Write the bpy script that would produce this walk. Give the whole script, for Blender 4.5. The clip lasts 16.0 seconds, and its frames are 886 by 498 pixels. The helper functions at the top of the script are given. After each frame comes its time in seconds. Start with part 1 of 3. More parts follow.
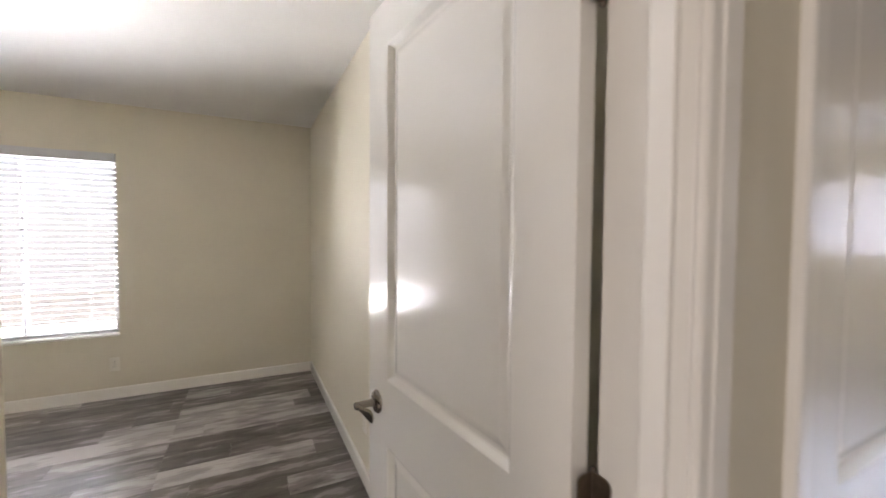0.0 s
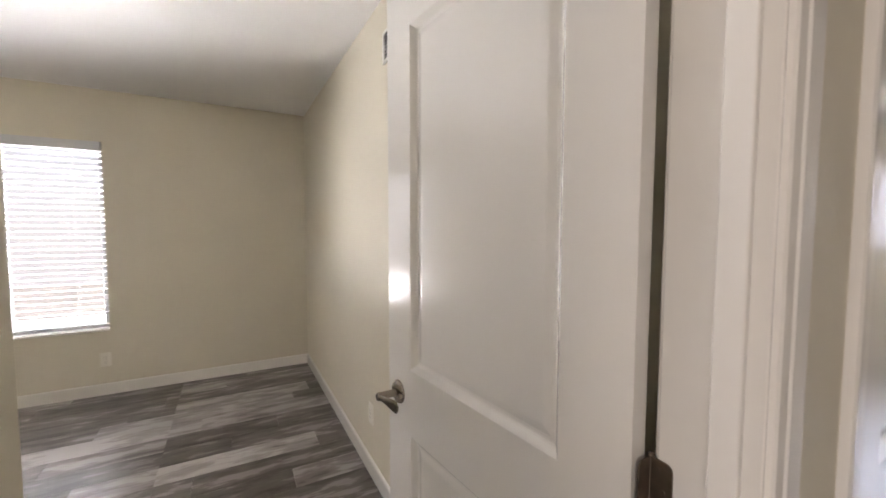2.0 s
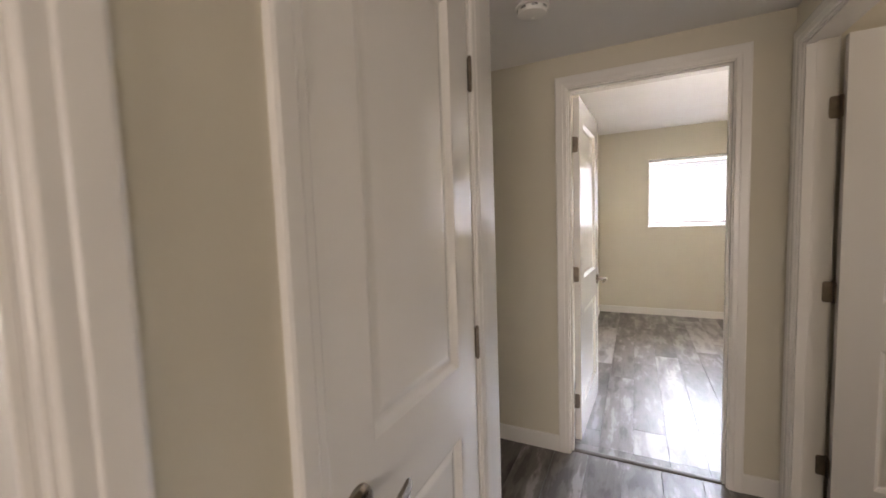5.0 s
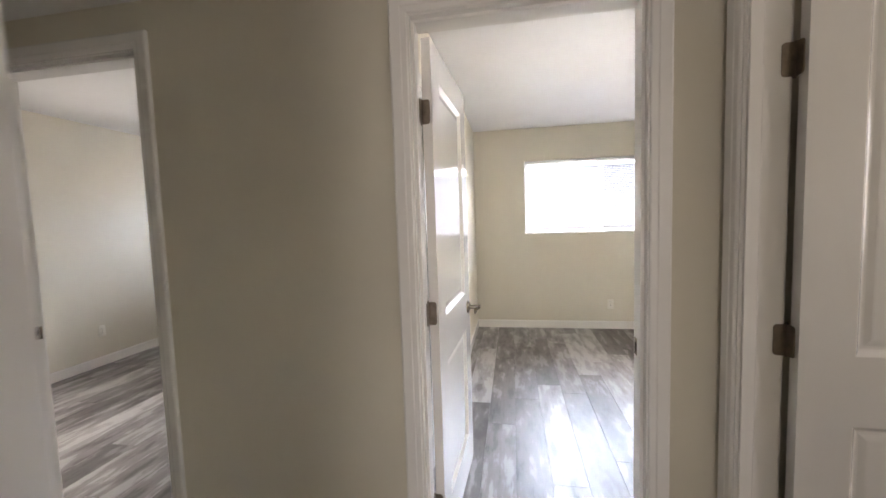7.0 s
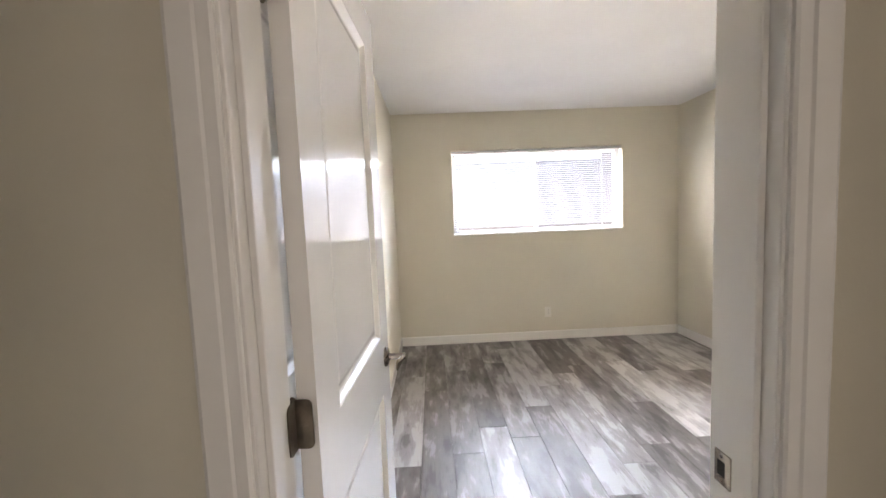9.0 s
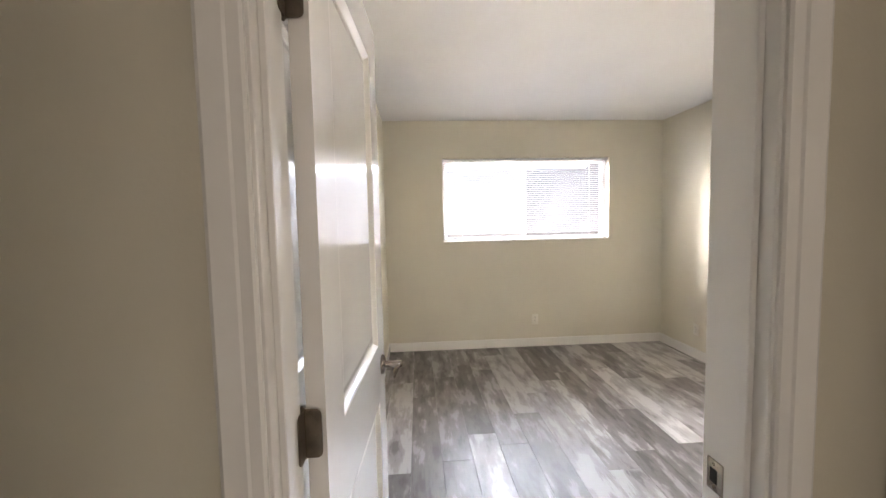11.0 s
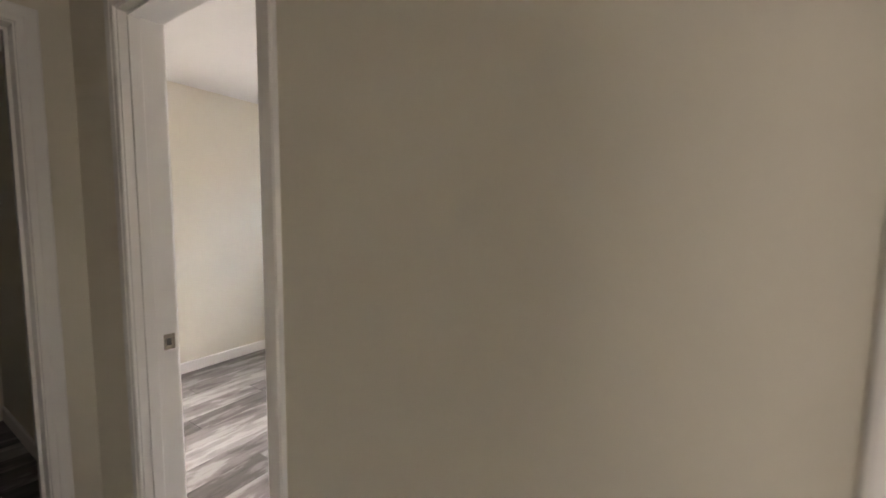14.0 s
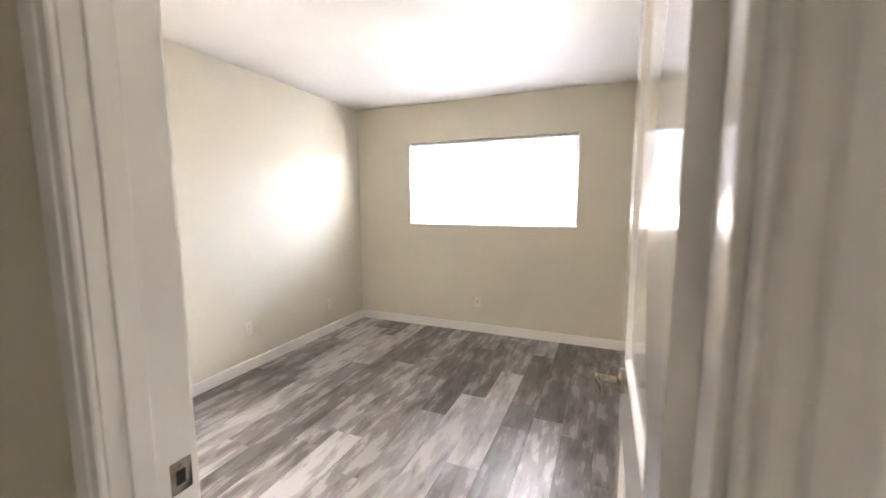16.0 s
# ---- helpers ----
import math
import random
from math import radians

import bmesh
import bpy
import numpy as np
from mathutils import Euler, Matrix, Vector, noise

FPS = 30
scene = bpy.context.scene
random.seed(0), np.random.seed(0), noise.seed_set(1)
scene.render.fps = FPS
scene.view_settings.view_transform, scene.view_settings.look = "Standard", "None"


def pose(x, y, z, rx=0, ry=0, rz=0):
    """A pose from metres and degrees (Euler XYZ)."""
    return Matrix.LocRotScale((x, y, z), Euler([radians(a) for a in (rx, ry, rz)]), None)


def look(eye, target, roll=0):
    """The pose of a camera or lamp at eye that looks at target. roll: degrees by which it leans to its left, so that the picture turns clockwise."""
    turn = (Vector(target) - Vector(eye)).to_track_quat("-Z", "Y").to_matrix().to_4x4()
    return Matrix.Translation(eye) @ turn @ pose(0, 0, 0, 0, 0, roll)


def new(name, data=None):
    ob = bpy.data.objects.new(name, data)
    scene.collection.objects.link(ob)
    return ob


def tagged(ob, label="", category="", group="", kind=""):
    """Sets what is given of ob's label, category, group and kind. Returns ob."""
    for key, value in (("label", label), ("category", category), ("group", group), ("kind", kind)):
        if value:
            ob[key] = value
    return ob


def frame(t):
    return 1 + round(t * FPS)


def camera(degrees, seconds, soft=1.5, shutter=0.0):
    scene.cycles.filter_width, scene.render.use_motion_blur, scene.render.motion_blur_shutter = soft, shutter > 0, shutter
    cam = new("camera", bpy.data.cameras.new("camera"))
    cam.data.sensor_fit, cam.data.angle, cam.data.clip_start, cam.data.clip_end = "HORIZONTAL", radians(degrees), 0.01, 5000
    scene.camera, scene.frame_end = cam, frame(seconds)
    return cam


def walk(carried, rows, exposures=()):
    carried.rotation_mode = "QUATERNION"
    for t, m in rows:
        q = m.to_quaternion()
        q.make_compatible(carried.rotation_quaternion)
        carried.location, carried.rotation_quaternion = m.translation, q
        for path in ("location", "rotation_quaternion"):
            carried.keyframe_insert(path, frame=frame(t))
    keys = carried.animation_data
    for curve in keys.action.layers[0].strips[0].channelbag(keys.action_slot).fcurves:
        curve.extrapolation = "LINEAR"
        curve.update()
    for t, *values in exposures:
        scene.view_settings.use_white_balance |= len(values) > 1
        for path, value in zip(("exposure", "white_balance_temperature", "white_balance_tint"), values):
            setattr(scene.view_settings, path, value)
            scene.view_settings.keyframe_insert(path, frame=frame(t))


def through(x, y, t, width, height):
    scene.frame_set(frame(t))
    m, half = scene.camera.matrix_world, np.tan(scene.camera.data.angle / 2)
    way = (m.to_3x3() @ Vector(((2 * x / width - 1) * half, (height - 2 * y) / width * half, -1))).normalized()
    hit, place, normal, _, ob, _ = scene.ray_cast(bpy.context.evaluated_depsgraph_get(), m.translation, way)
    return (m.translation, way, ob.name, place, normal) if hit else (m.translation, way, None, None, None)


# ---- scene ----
cam = camera(97.5, 16.0, shutter=0.3)
PATH = [
    (0, (0.105, 0.043, 1.386), (1.004, 1.828, 1.313), 0.4),
    (0.5, (0.102, 0.125, 1.387), (0.686, 2.037, 1.319), 0.5),
    (1, (0.112, 0.122, 1.386), (0.641, 2.048, 1.3), 0.2),
    (1.5, (0.099, 0.094, 1.38), (0.758, 1.979, 1.26), 0.1),
    (2, (0.025, 0.106, 1.375), (0.982, 1.859, 1.257), 0.1),
    (2.5, (-0.019, 0.09, 1.368), (1.249, 1.633, 1.25), -0.2),
    (3, (0.017, 0.046, 1.367), (1.473, 1.412, 1.246), -0.8),
    (3.5, (0.085, 0.007, 1.371), (1.617, 1.287, 1.251), -1.5),
    (4, (0.192, -0.051, 1.375), (1.794, 1.141, 1.256), -1.8),
    (4.5, (0.301, -0.101, 1.367), (1.99, 0.962, 1.232), -1.9),
    (5, (0.434, -0.106, 1.363), (2.22, 0.781, 1.213), -2.0),
    (7.3, (1.52, -0.095, 1.37), (3.492, 0.2, 1.22), -2.2),
    (7.5, (1.612, -0.07, 1.378), (3.589, 0.191, 1.225), -2.5),
    (8, (1.85, -0.074, 1.367), (3.836, 0.111, 1.222), -2.8),
    (8.5, (2.018, -0.079, 1.375), (4.012, -0.028, 1.225), -2.4),
    (9, (2.143, -0.033, 1.363), (4.136, -0.084, 1.203), -2.4),
    (11.5, (2.116, 0.017, 1.389), (4.108, -0.111, 1.253), -1.2),
    (12, (2.097, 0.026, 1.394), (4.091, 0.122, 1.275), -0.6),
    (12.5, (2.044, 0.044, 1.389), (4.005, 0.423, 1.278), -0.1),
    (13, (2.014, 0.136, 1.412), (3.911, 0.759, 1.289), 0.3),
    (13.2, (2.024, 0.184, 1.408), (3.885, 0.907, 1.285), 0.3),
    (13.5, (2.053, 0.273, 1.400), (3.854, 1.131, 1.266), 0.4),
    (13.8, (2.097, 0.370, 1.395), (3.825, 1.365, 1.236), 0.5),
    (14, (2.118, 0.445, 1.391), (3.802, 1.509, 1.215), 0.7),
    (14.5, (2.225, 0.659, 1.399), (3.803, 1.871, 1.191), 0.9),
    (15, (2.109, 0.943, 1.401), (3.837, 1.928, 1.19), 0.3),
    (15.2, (2.119, 1.04, 1.413), (3.878, 1.963, 1.181), -0.2),
    (15.5, (2.177, 1.182, 1.39), (3.971, 2.034, 1.154), -0.2),
    (16, (2.359, 1.373, 1.384), (4.192, 2.138, 1.148), -0.1),
]
# the clip's camera closes down before the bright doorway and opens up in the dim passage
EXPOSURES = [(0, 0.56, 6900, 20), (1.5, 0.52, 6950, 21), (3.5, 0.52, 7200, 20), (5, 0.50, 7450, 21), (7.3, 0.66, 6850, 18), (9, 0.42, 7100, 19), (12, 0.34, 7550, 18), (12.6, 0.26, 7700, 19), (13.4, 0.36, 7500, 20), (14, 0.95, 7000, 20), (14.3, 1.2, 6400, 19), (15, 1.70, 6550, 21), (16, 1.56, 7000, 19)]
walk(cam, [(t, look(eye, target, roll)) for t, eye, target, roll in PATH], EXPOSURES)

# ---- world, sun, window light ----
world = bpy.data.worlds.new("world")
scene.world = world
world.use_nodes = True
wn = world.node_tree.nodes
sky = wn.new("ShaderNodeTexSky")
sky.sky_type = 'NISHITA'
sky.sun_disc = False
sky.sun_elevation = radians(70)
sky.sun_rotation = radians(202)
wn["Background"].inputs[1].default_value = 0.15
world.node_tree.links.new(sky.outputs[0], wn["Background"].inputs[0])
sun_data = bpy.data.lights.new("sun", 'SUN')
sun_data.energy, sun_data.angle, sun_data.color = 5.0, radians(0.5), (1.0, 0.95, 0.88)
sun = new("sun", sun_data)
sun.matrix_world = look((-1.2, -3, 9), (0, 0, 0))


def window_light(name, eye, target, w, h, watts, colour, spread):
    data = bpy.data.lights.new(name, 'AREA')
    data.shape, data.size, data.size_y = 'RECTANGLE', w, h
    data.energy, data.color, data.spread = watts, colour, radians(spread)
    ob = new(name, data)
    ob.matrix_world = look(eye, target)
    return ob


# daylight at each bedroom window, thrown up from the bright ground and down from the sky; and at the living room's west
# window
window_light("ground_light_north", (-1.47, 5.05, 0.15), (-1.47, 4.2, 1.20), 1.9, 0.9, 930, (0.88, 0.95, 1.0), 180)
window_light("ground_light_east", (7.15, -1.16, 0.75), (6.3, -1.16, 1.65), 2.4, 0.9, 740, (1.0, 0.97, 0.93), 180)
window_light("ground_light_east", (11.3, 2.49, 0.55), (6.3, 2.49, 1.60), 2.0, 1.5, 440, (1.0, 0.98, 0.97), 180)
window_light("sky_light_north", (-1.47, 5.1, 2.6), (-1.47, 4.2, 1.45), 1.9, 0.9, 20, (0.84, 0.92, 1.0), 180)
window_light("sky_light_east", (8.3, -1.16, 3.05), (6.3, -1.16, 1.62), 3.6, 1.9, 2200, (0.62, 0.78, 1.0), 180)
window_light("sky_light_east", (11.3, 2.49, 4.2), (6.3, 2.49, 1.60), 2.0, 2.2, 4800, (0.90, 0.95, 1.0), 180)
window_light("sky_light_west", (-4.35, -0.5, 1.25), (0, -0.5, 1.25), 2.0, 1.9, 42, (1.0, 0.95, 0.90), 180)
# added fill at an unseen south opening, brightens the open door and hall wall
window_light("fill_light_living", (-2.4, -3.64, 1.25), (-2.4, 0, 1.25), 2.2, 1.9, 15, (1.0, 0.96, 0.92), 180)
# added lamp in the south room's unseen wall, lifts its dark door leaf
window_light("fill_light_south_room", (1.5, -3.05, 1.55), (1.5, 0, 1.45), 1.0, 0.9, 9, (1.0, 0.96, 0.92), 180)


# ---- materials ----
def material(name, rough=0.5, metal=0.0):
    m = bpy.data.materials.new(name)
    m.use_nodes = True
    b = m.node_tree.nodes["Principled BSDF"]
    b.inputs["Roughness"].default_value = rough
    b.inputs["Metallic"].default_value = metal
    return m, m.node_tree, b


def add(nt, kind, **inputs):
    n = nt.nodes.new(kind)
    for key, value in inputs.items():
        n.inputs[key.replace("_", " ")].default_value = value
    return n


def ramp(nt, fac, stops):
    n = nt.nodes.new("ShaderNodeValToRGB")
    el = n.color_ramp.elements
    while len(el) < len(stops):
        el.new(0.5)
    for e, (p, c) in zip(el, stops):
        e.position, e.color = p, (*c, 1)
    nt.links.new(fac, n.inputs[0])
    return n.outputs[0]


def paint(name, colour, rough, grain=220.0, relief=0.04, mottle=0.03, stretch=(1, 1, 1)):
    """Rolled or brushed paint: fine relief and a faint large mottling in colour and gloss."""
    m, nt, b = material(name, rough)
    co = nt.nodes.new("ShaderNodeTexCoord")
    mp = nt.nodes.new("ShaderNodeMapping")
    mp.inputs["Scale"].default_value = stretch
    nt.links.new(co.outputs["Object"], mp.inputs[0])
    big = add(nt, "ShaderNodeTexNoise", Scale=1.7, Detail=4.0)
    nt.links.new(co.outputs["Object"], big.inputs["Vector"])
    lo = tuple(c * (1 - mottle) for c in colour)
    hi = tuple(min(1, c * (1 + mottle)) for c in colour)
    nt.links.new(ramp(nt, big.outputs["Fac"], [(0.3, lo), (0.7, hi)]), b.inputs["Base Color"])
    fine = add(nt, "ShaderNodeTexNoise", Scale=grain, Detail=3.0)
    nt.links.new(mp.outputs[0], fine.inputs["Vector"])
    mr = add(nt, "ShaderNodeMapRange", To_Min=rough * 0.85, To_Max=rough * 1.2)
    nt.links.new(big.outputs["Fac"], mr.inputs[0])
    nt.links.new(mr.outputs[0], b.inputs["Roughness"])
    bump = add(nt, "ShaderNodeBump", Strength=relief, Distance=0.002)
    nt.links.new(fine.outputs["Fac"], bump.inputs["Height"])
    nt.links.new(bump.outputs[0], b.inputs["Normal"])
    return m


WALL = paint("cream_wall_paint", (0.665, 0.618, 0.508), 0.60, 140, 0.12)
CEIL = paint("ceiling_paint", (0.80, 0.79, 0.77), 0.6, 120, 0.2)
TRIM = paint("white_trim_paint", (0.84, 0.815, 0.77), 0.2, 60, 0.05, 0.02, (1, 1, 0.12))
DOOR = paint("white_door_paint", (0.86, 0.835, 0.79), 0.14, 90, 0.035, 0.02, (1, 1, 0.08))
for _m in (DOOR, TRIM):
    _m.node_tree.nodes["Principled BSDF"].inputs["IOR"].default_value = 1.55
DOOR.node_tree.nodes["Principled BSDF"].inputs["Coat Weight"].default_value = 0.7
DOOR.node_tree.nodes["Principled BSDF"].inputs["Coat Roughness"].default_value = 0.12
DOOR.node_tree.nodes["Principled BSDF"].inputs["Coat IOR"].default_value = 1.5
PLASTIC = paint("white_plastic", (0.80, 0.79, 0.75), 0.35, 50, 0.01)
ALMOND = paint("almond_plastic", (0.74, 0.705, 0.62), 0.35, 50, 0.01)
VINYL = paint("window_vinyl", (0.58, 0.58, 0.59), 0.35, 50, 0.01)
OUTER = paint("outer_stucco", (0.55, 0.5, 0.42), 0.8, 60, 0.5)


def metal(name, colour, rough):
    m, nt, b = material(name, rough, 1.0)
    co = nt.nodes.new("ShaderNodeTexCoord")
    n = add(nt, "ShaderNodeTexNoise", Scale=35.0, Detail=5.0)
    nt.links.new(co.outputs["Object"], n.inputs["Vector"])
    dark = tuple(c * 0.72 for c in colour)
    nt.links.new(ramp(nt, n.outputs["Fac"], [(0.35, dark), (0.65, colour)]), b.inputs["Base Color"])
    mr = add(nt, "ShaderNodeMapRange", To_Min=rough * 0.7, To_Max=rough * 1.4)
    nt.links.new(n.outputs["Fac"], mr.inputs[0])
    nt.links.new(mr.outputs[0], b.inputs["Roughness"])
    return m


NICKEL = metal("satin_nickel", (0.38, 0.335, 0.29), 0.2)
HINGE = metal("aged_nickel", (0.26, 0.215, 0.17), 0.36)
# near-black; the shade inside holes, slots and plank joints is put into it
DARK, _nt, _b = material("recess_shade", 0.8)
_b.inputs["Base Color"].default_value = (0.02, 0.018, 0.015, 1)
STRIP = paint("dark_transition_strip", (0.09, 0.07, 0.055), 0.4, 60, 0.1, 0.2)


def outdoor_glow(name, low, high, strength):
    """A plain, glowing board in place of the bright distance: warmer near the ground, bluer above."""
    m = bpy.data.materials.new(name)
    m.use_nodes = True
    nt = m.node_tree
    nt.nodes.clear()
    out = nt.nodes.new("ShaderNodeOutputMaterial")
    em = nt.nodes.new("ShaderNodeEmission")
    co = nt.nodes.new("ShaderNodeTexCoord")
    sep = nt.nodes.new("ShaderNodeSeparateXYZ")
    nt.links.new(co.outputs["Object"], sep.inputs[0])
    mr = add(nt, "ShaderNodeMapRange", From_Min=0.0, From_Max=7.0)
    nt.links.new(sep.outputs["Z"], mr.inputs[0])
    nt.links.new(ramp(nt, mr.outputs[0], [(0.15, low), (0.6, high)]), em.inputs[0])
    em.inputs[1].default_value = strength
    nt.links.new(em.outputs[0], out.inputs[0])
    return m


GLOW_EAST = outdoor_glow("outdoor_glow_east", (1.0, 0.94, 0.90), (0.72, 0.85, 1.0), 0.5)
GLOW_NORTH = outdoor_glow("outdoor_glow_north", (0.95, 0.97, 1.0), (0.80, 0.90, 1.0), 0.75)
GROUND = paint("pale_ground", (0.3, 0.29, 0.27), 0.9, 40, 0.4, 0.2)


def glass():
    m, nt, b = material("window_glass", 0.0)
    b.inputs["Transmission Weight"].default_value = 1.0
    b.inputs["IOR"].default_value = 1.45
    return m


GLASS = glass()


def screen_material():
    """Fine insect mesh: half its area lets the view through."""
    m, nt, b = material("insect_mesh", 0.6)
    b.inputs["Base Color"].default_value = (0.09, 0.09, 0.1, 1)
    clear = nt.nodes.new("ShaderNodeBsdfTransparent")
    mix = nt.nodes.new("ShaderNodeMixShader")
    mix.inputs[0].default_value = 0.16
    nt.links.new(clear.outputs[0], mix.inputs[1])
    nt.links.new(b.outputs[0], mix.inputs[2])
    nt.links.new(mix.outputs[0], nt.nodes["Material Output"].inputs[0])
    return m


SCREEN = screen_material()


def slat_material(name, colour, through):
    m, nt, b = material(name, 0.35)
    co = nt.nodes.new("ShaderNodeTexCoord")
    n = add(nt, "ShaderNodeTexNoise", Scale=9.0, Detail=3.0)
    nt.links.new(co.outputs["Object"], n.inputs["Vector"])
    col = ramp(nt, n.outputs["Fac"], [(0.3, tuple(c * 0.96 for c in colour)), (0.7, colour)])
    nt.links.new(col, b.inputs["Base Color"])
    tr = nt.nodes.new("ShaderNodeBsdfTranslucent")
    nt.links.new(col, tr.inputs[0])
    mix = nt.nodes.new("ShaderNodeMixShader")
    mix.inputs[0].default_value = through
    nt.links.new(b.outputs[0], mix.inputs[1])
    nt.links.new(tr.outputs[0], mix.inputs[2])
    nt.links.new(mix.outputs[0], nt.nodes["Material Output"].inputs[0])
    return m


# slats are white; their backlit shade is put into an even grey
SLAT = slat_material("greyed_blind_slat", (0.37, 0.37, 0.39), 0.07)


def plank_material(name, dark, mid, pale, shift):
    """Weathered vinyl plank: long grain streaks, whitewashed patches and a few knots; shift moves the balance to pale."""
    m, nt, b = material(name, 0.3)
    co = nt.nodes.new("ShaderNodeTexCoord")
    info = nt.nodes.new("ShaderNodeObjectInfo")
    off = nt.nodes.new("ShaderNodeVectorMath")
    off.operation = 'SCALE'
    off.inputs[0].default_value = (37.0, 19.0, 11.0)
    nt.links.new(info.outputs["Random"], off.inputs["Scale"])
    ad = nt.nodes.new("ShaderNodeVectorMath")
    nt.links.new(co.outputs["Object"], ad.inputs[0])
    nt.links.new(off.outputs[0], ad.inputs[1])
    mp = nt.nodes.new("ShaderNodeMapping")
    mp.inputs["Scale"].default_value = (1.0, 3.7, 1.0)
    nt.links.new(ad.outputs[0], mp.inputs[0])
    patch = add(nt, "ShaderNodeTexNoise", Scale=3.4, Detail=5.0, Roughness=0.56, Distortion=0.15)
    nt.links.new(mp.outputs[0], patch.inputs["Vector"])
    mp2 = nt.nodes.new("ShaderNodeMapping")
    mp2.inputs["Scale"].default_value = (1.3, 13.0, 1.0)
    nt.links.new(ad.outputs[0], mp2.inputs[0])
    fine = add(nt, "ShaderNodeTexNoise", Scale=3.0, Detail=9.0, Roughness=0.72, Distortion=0.6)
    nt.links.new(mp2.outputs[0], fine.inputs["Vector"])
    blend = add(nt, "ShaderNodeMix", Factor=0.14)
    nt.links.new(patch.outputs["Fac"], blend.inputs[2])
    nt.links.new(fine.outputs["Fac"], blend.inputs[3])
    base = ramp(nt, blend.outputs[0], [(0.39 - shift, dark), (0.45 - shift, mid), (0.53 - shift, tuple(c * 1.2 for c in mid)), (0.59 - shift, pale)])
    streak = ramp(nt, fine.outputs["Fac"], [(0.33, (0.72, 0.70, 0.69)), (0.43, (1, 1, 1)), (0.72, (1.0, 1.0, 1.0))])
    mul = nt.nodes.new("ShaderNodeMix")
    mul.data_type, mul.blend_type = 'RGBA', 'MULTIPLY'
    mul.inputs[0].default_value = 1.0
    nt.links.new(base, mul.inputs[6])
    nt.links.new(streak, mul.inputs[7])
    # scattered knots
    mp3 = nt.nodes.new("ShaderNodeMapping")
    mp3.inputs["Scale"].default_value = (2.2, 5.5, 1.0)
    nt.links.new(ad.outputs[0], mp3.inputs[0])
    vor = add(nt, "ShaderNodeTexVoronoi", Scale=1.0)
    nt.links.new(mp3.outputs[0], vor.inputs["Vector"])
    knot = ramp(nt, vor.outputs["Distance"], [(0.0, (0.42, 0.36, 0.31)), (0.08, (0.6, 0.54, 0.5)), (0.19, (1, 1, 1))])
    mul2 = nt.nodes.new("ShaderNodeMix")
    mul2.data_type, mul2.blend_type = 'RGBA', 'MULTIPLY'
    mul2.inputs[0].default_value = 0.85
    nt.links.new(mul.outputs[2], mul2.inputs[6])
    nt.links.new(knot, mul2.inputs[7])
    tint = nt.nodes.new("ShaderNodeHueSaturation")
    val = add(nt, "ShaderNodeMapRange", To_Min=0.82, To_Max=1.18)
    nt.links.new(info.outputs["Random"], val.inputs[0])
    nt.links.new(val.outputs[0], tint.inputs["Value"])
    nt.links.new(mul2.outputs[2], tint.inputs["Color"])
    nt.links.new(tint.outputs[0], b.inputs["Base Color"])
    mr = add(nt, "ShaderNodeMapRange", To_Min=0.25, To_Max=0.38)
    nt.links.new(fine.outputs["Fac"], mr.inputs[0])
    nt.links.new(mr.outputs[0], b.inputs["Roughness"])
    bump = add(nt, "ShaderNodeBump", Strength=0.12, Distance=0.0012)
    nt.links.new(fine.outputs["Fac"], bump.inputs["Height"])
    nt.links.new(bump.outputs[0], b.inputs["Normal"])
    return m


PLANK_DARK = plank_material("plank_dark", (0.070, 0.059, 0.052), (0.118, 0.104, 0.095), (0.27, 0.25, 0.238), -0.015)
PLANK_MID = plank_material("plank_mid", (0.100, 0.087, 0.079), (0.178, 0.160, 0.150), (0.35, 0.33, 0.315), 0.01)
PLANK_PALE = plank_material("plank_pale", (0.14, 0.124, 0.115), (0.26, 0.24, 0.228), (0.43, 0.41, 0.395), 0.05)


# ---- mesh helpers ----
def box(bm, x0, x1, y0, y1, z0, z1):
    v = [bm.verts.new((x, y, z)) for z in (z0, z1) for y in (y0, y1) for x in (x0, x1)]
    for f in ((0, 2, 3, 1), (4, 5, 7, 6), (0, 1, 5, 4), (2, 6, 7, 3), (0, 4, 6, 2), (1, 3, 7, 5)):
        bm.faces.new([v[i] for i in f])


def soft_box(bm, x0, x1, y0, y1, z0, z1, r=0.003, seg=2):
    """A box with rounded edges."""
    tmp = bmesh.new()
    box(tmp, x0, x1, y0, y1, z0, z1)
    bmesh.ops.bevel(tmp, geom=tmp.edges[:], offset=r, segments=seg, affect='EDGES', profile=0.5)
    join(bm, tmp)


def join(bm, tmp, m=None):
    vs = [bm.verts.new(m @ v.co if m else v.co) for v in tmp.verts]
    tmp.verts.index_update()
    for f in tmp.faces:
        bm.faces.new([vs[v.index] for v in f.verts])
    tmp.free()


def tube(bm, p0, p1, r0, r1=None, n=16):
    r1 = r0 if r1 is None else r1
    p0, p1 = Vector(p0), Vector(p1)
    turn = (p1 - p0).to_track_quat('Z', 'Y').to_matrix()
    rings = []
    for p, r in ((p0, r0), (p1, r1)):
        rings.append([bm.verts.new(p + turn @ Vector((r * math.cos(2 * math.pi * i / n), r * math.sin(2 * math.pi * i / n), 0))) for i in range(n)])
    for i in range(n):
        bm.faces.new((rings[0][i], rings[0][(i + 1) % n], rings[1][(i + 1) % n], rings[1][i]))
    bm.faces.new(rings[0][::-1])
    bm.faces.new(rings[1])


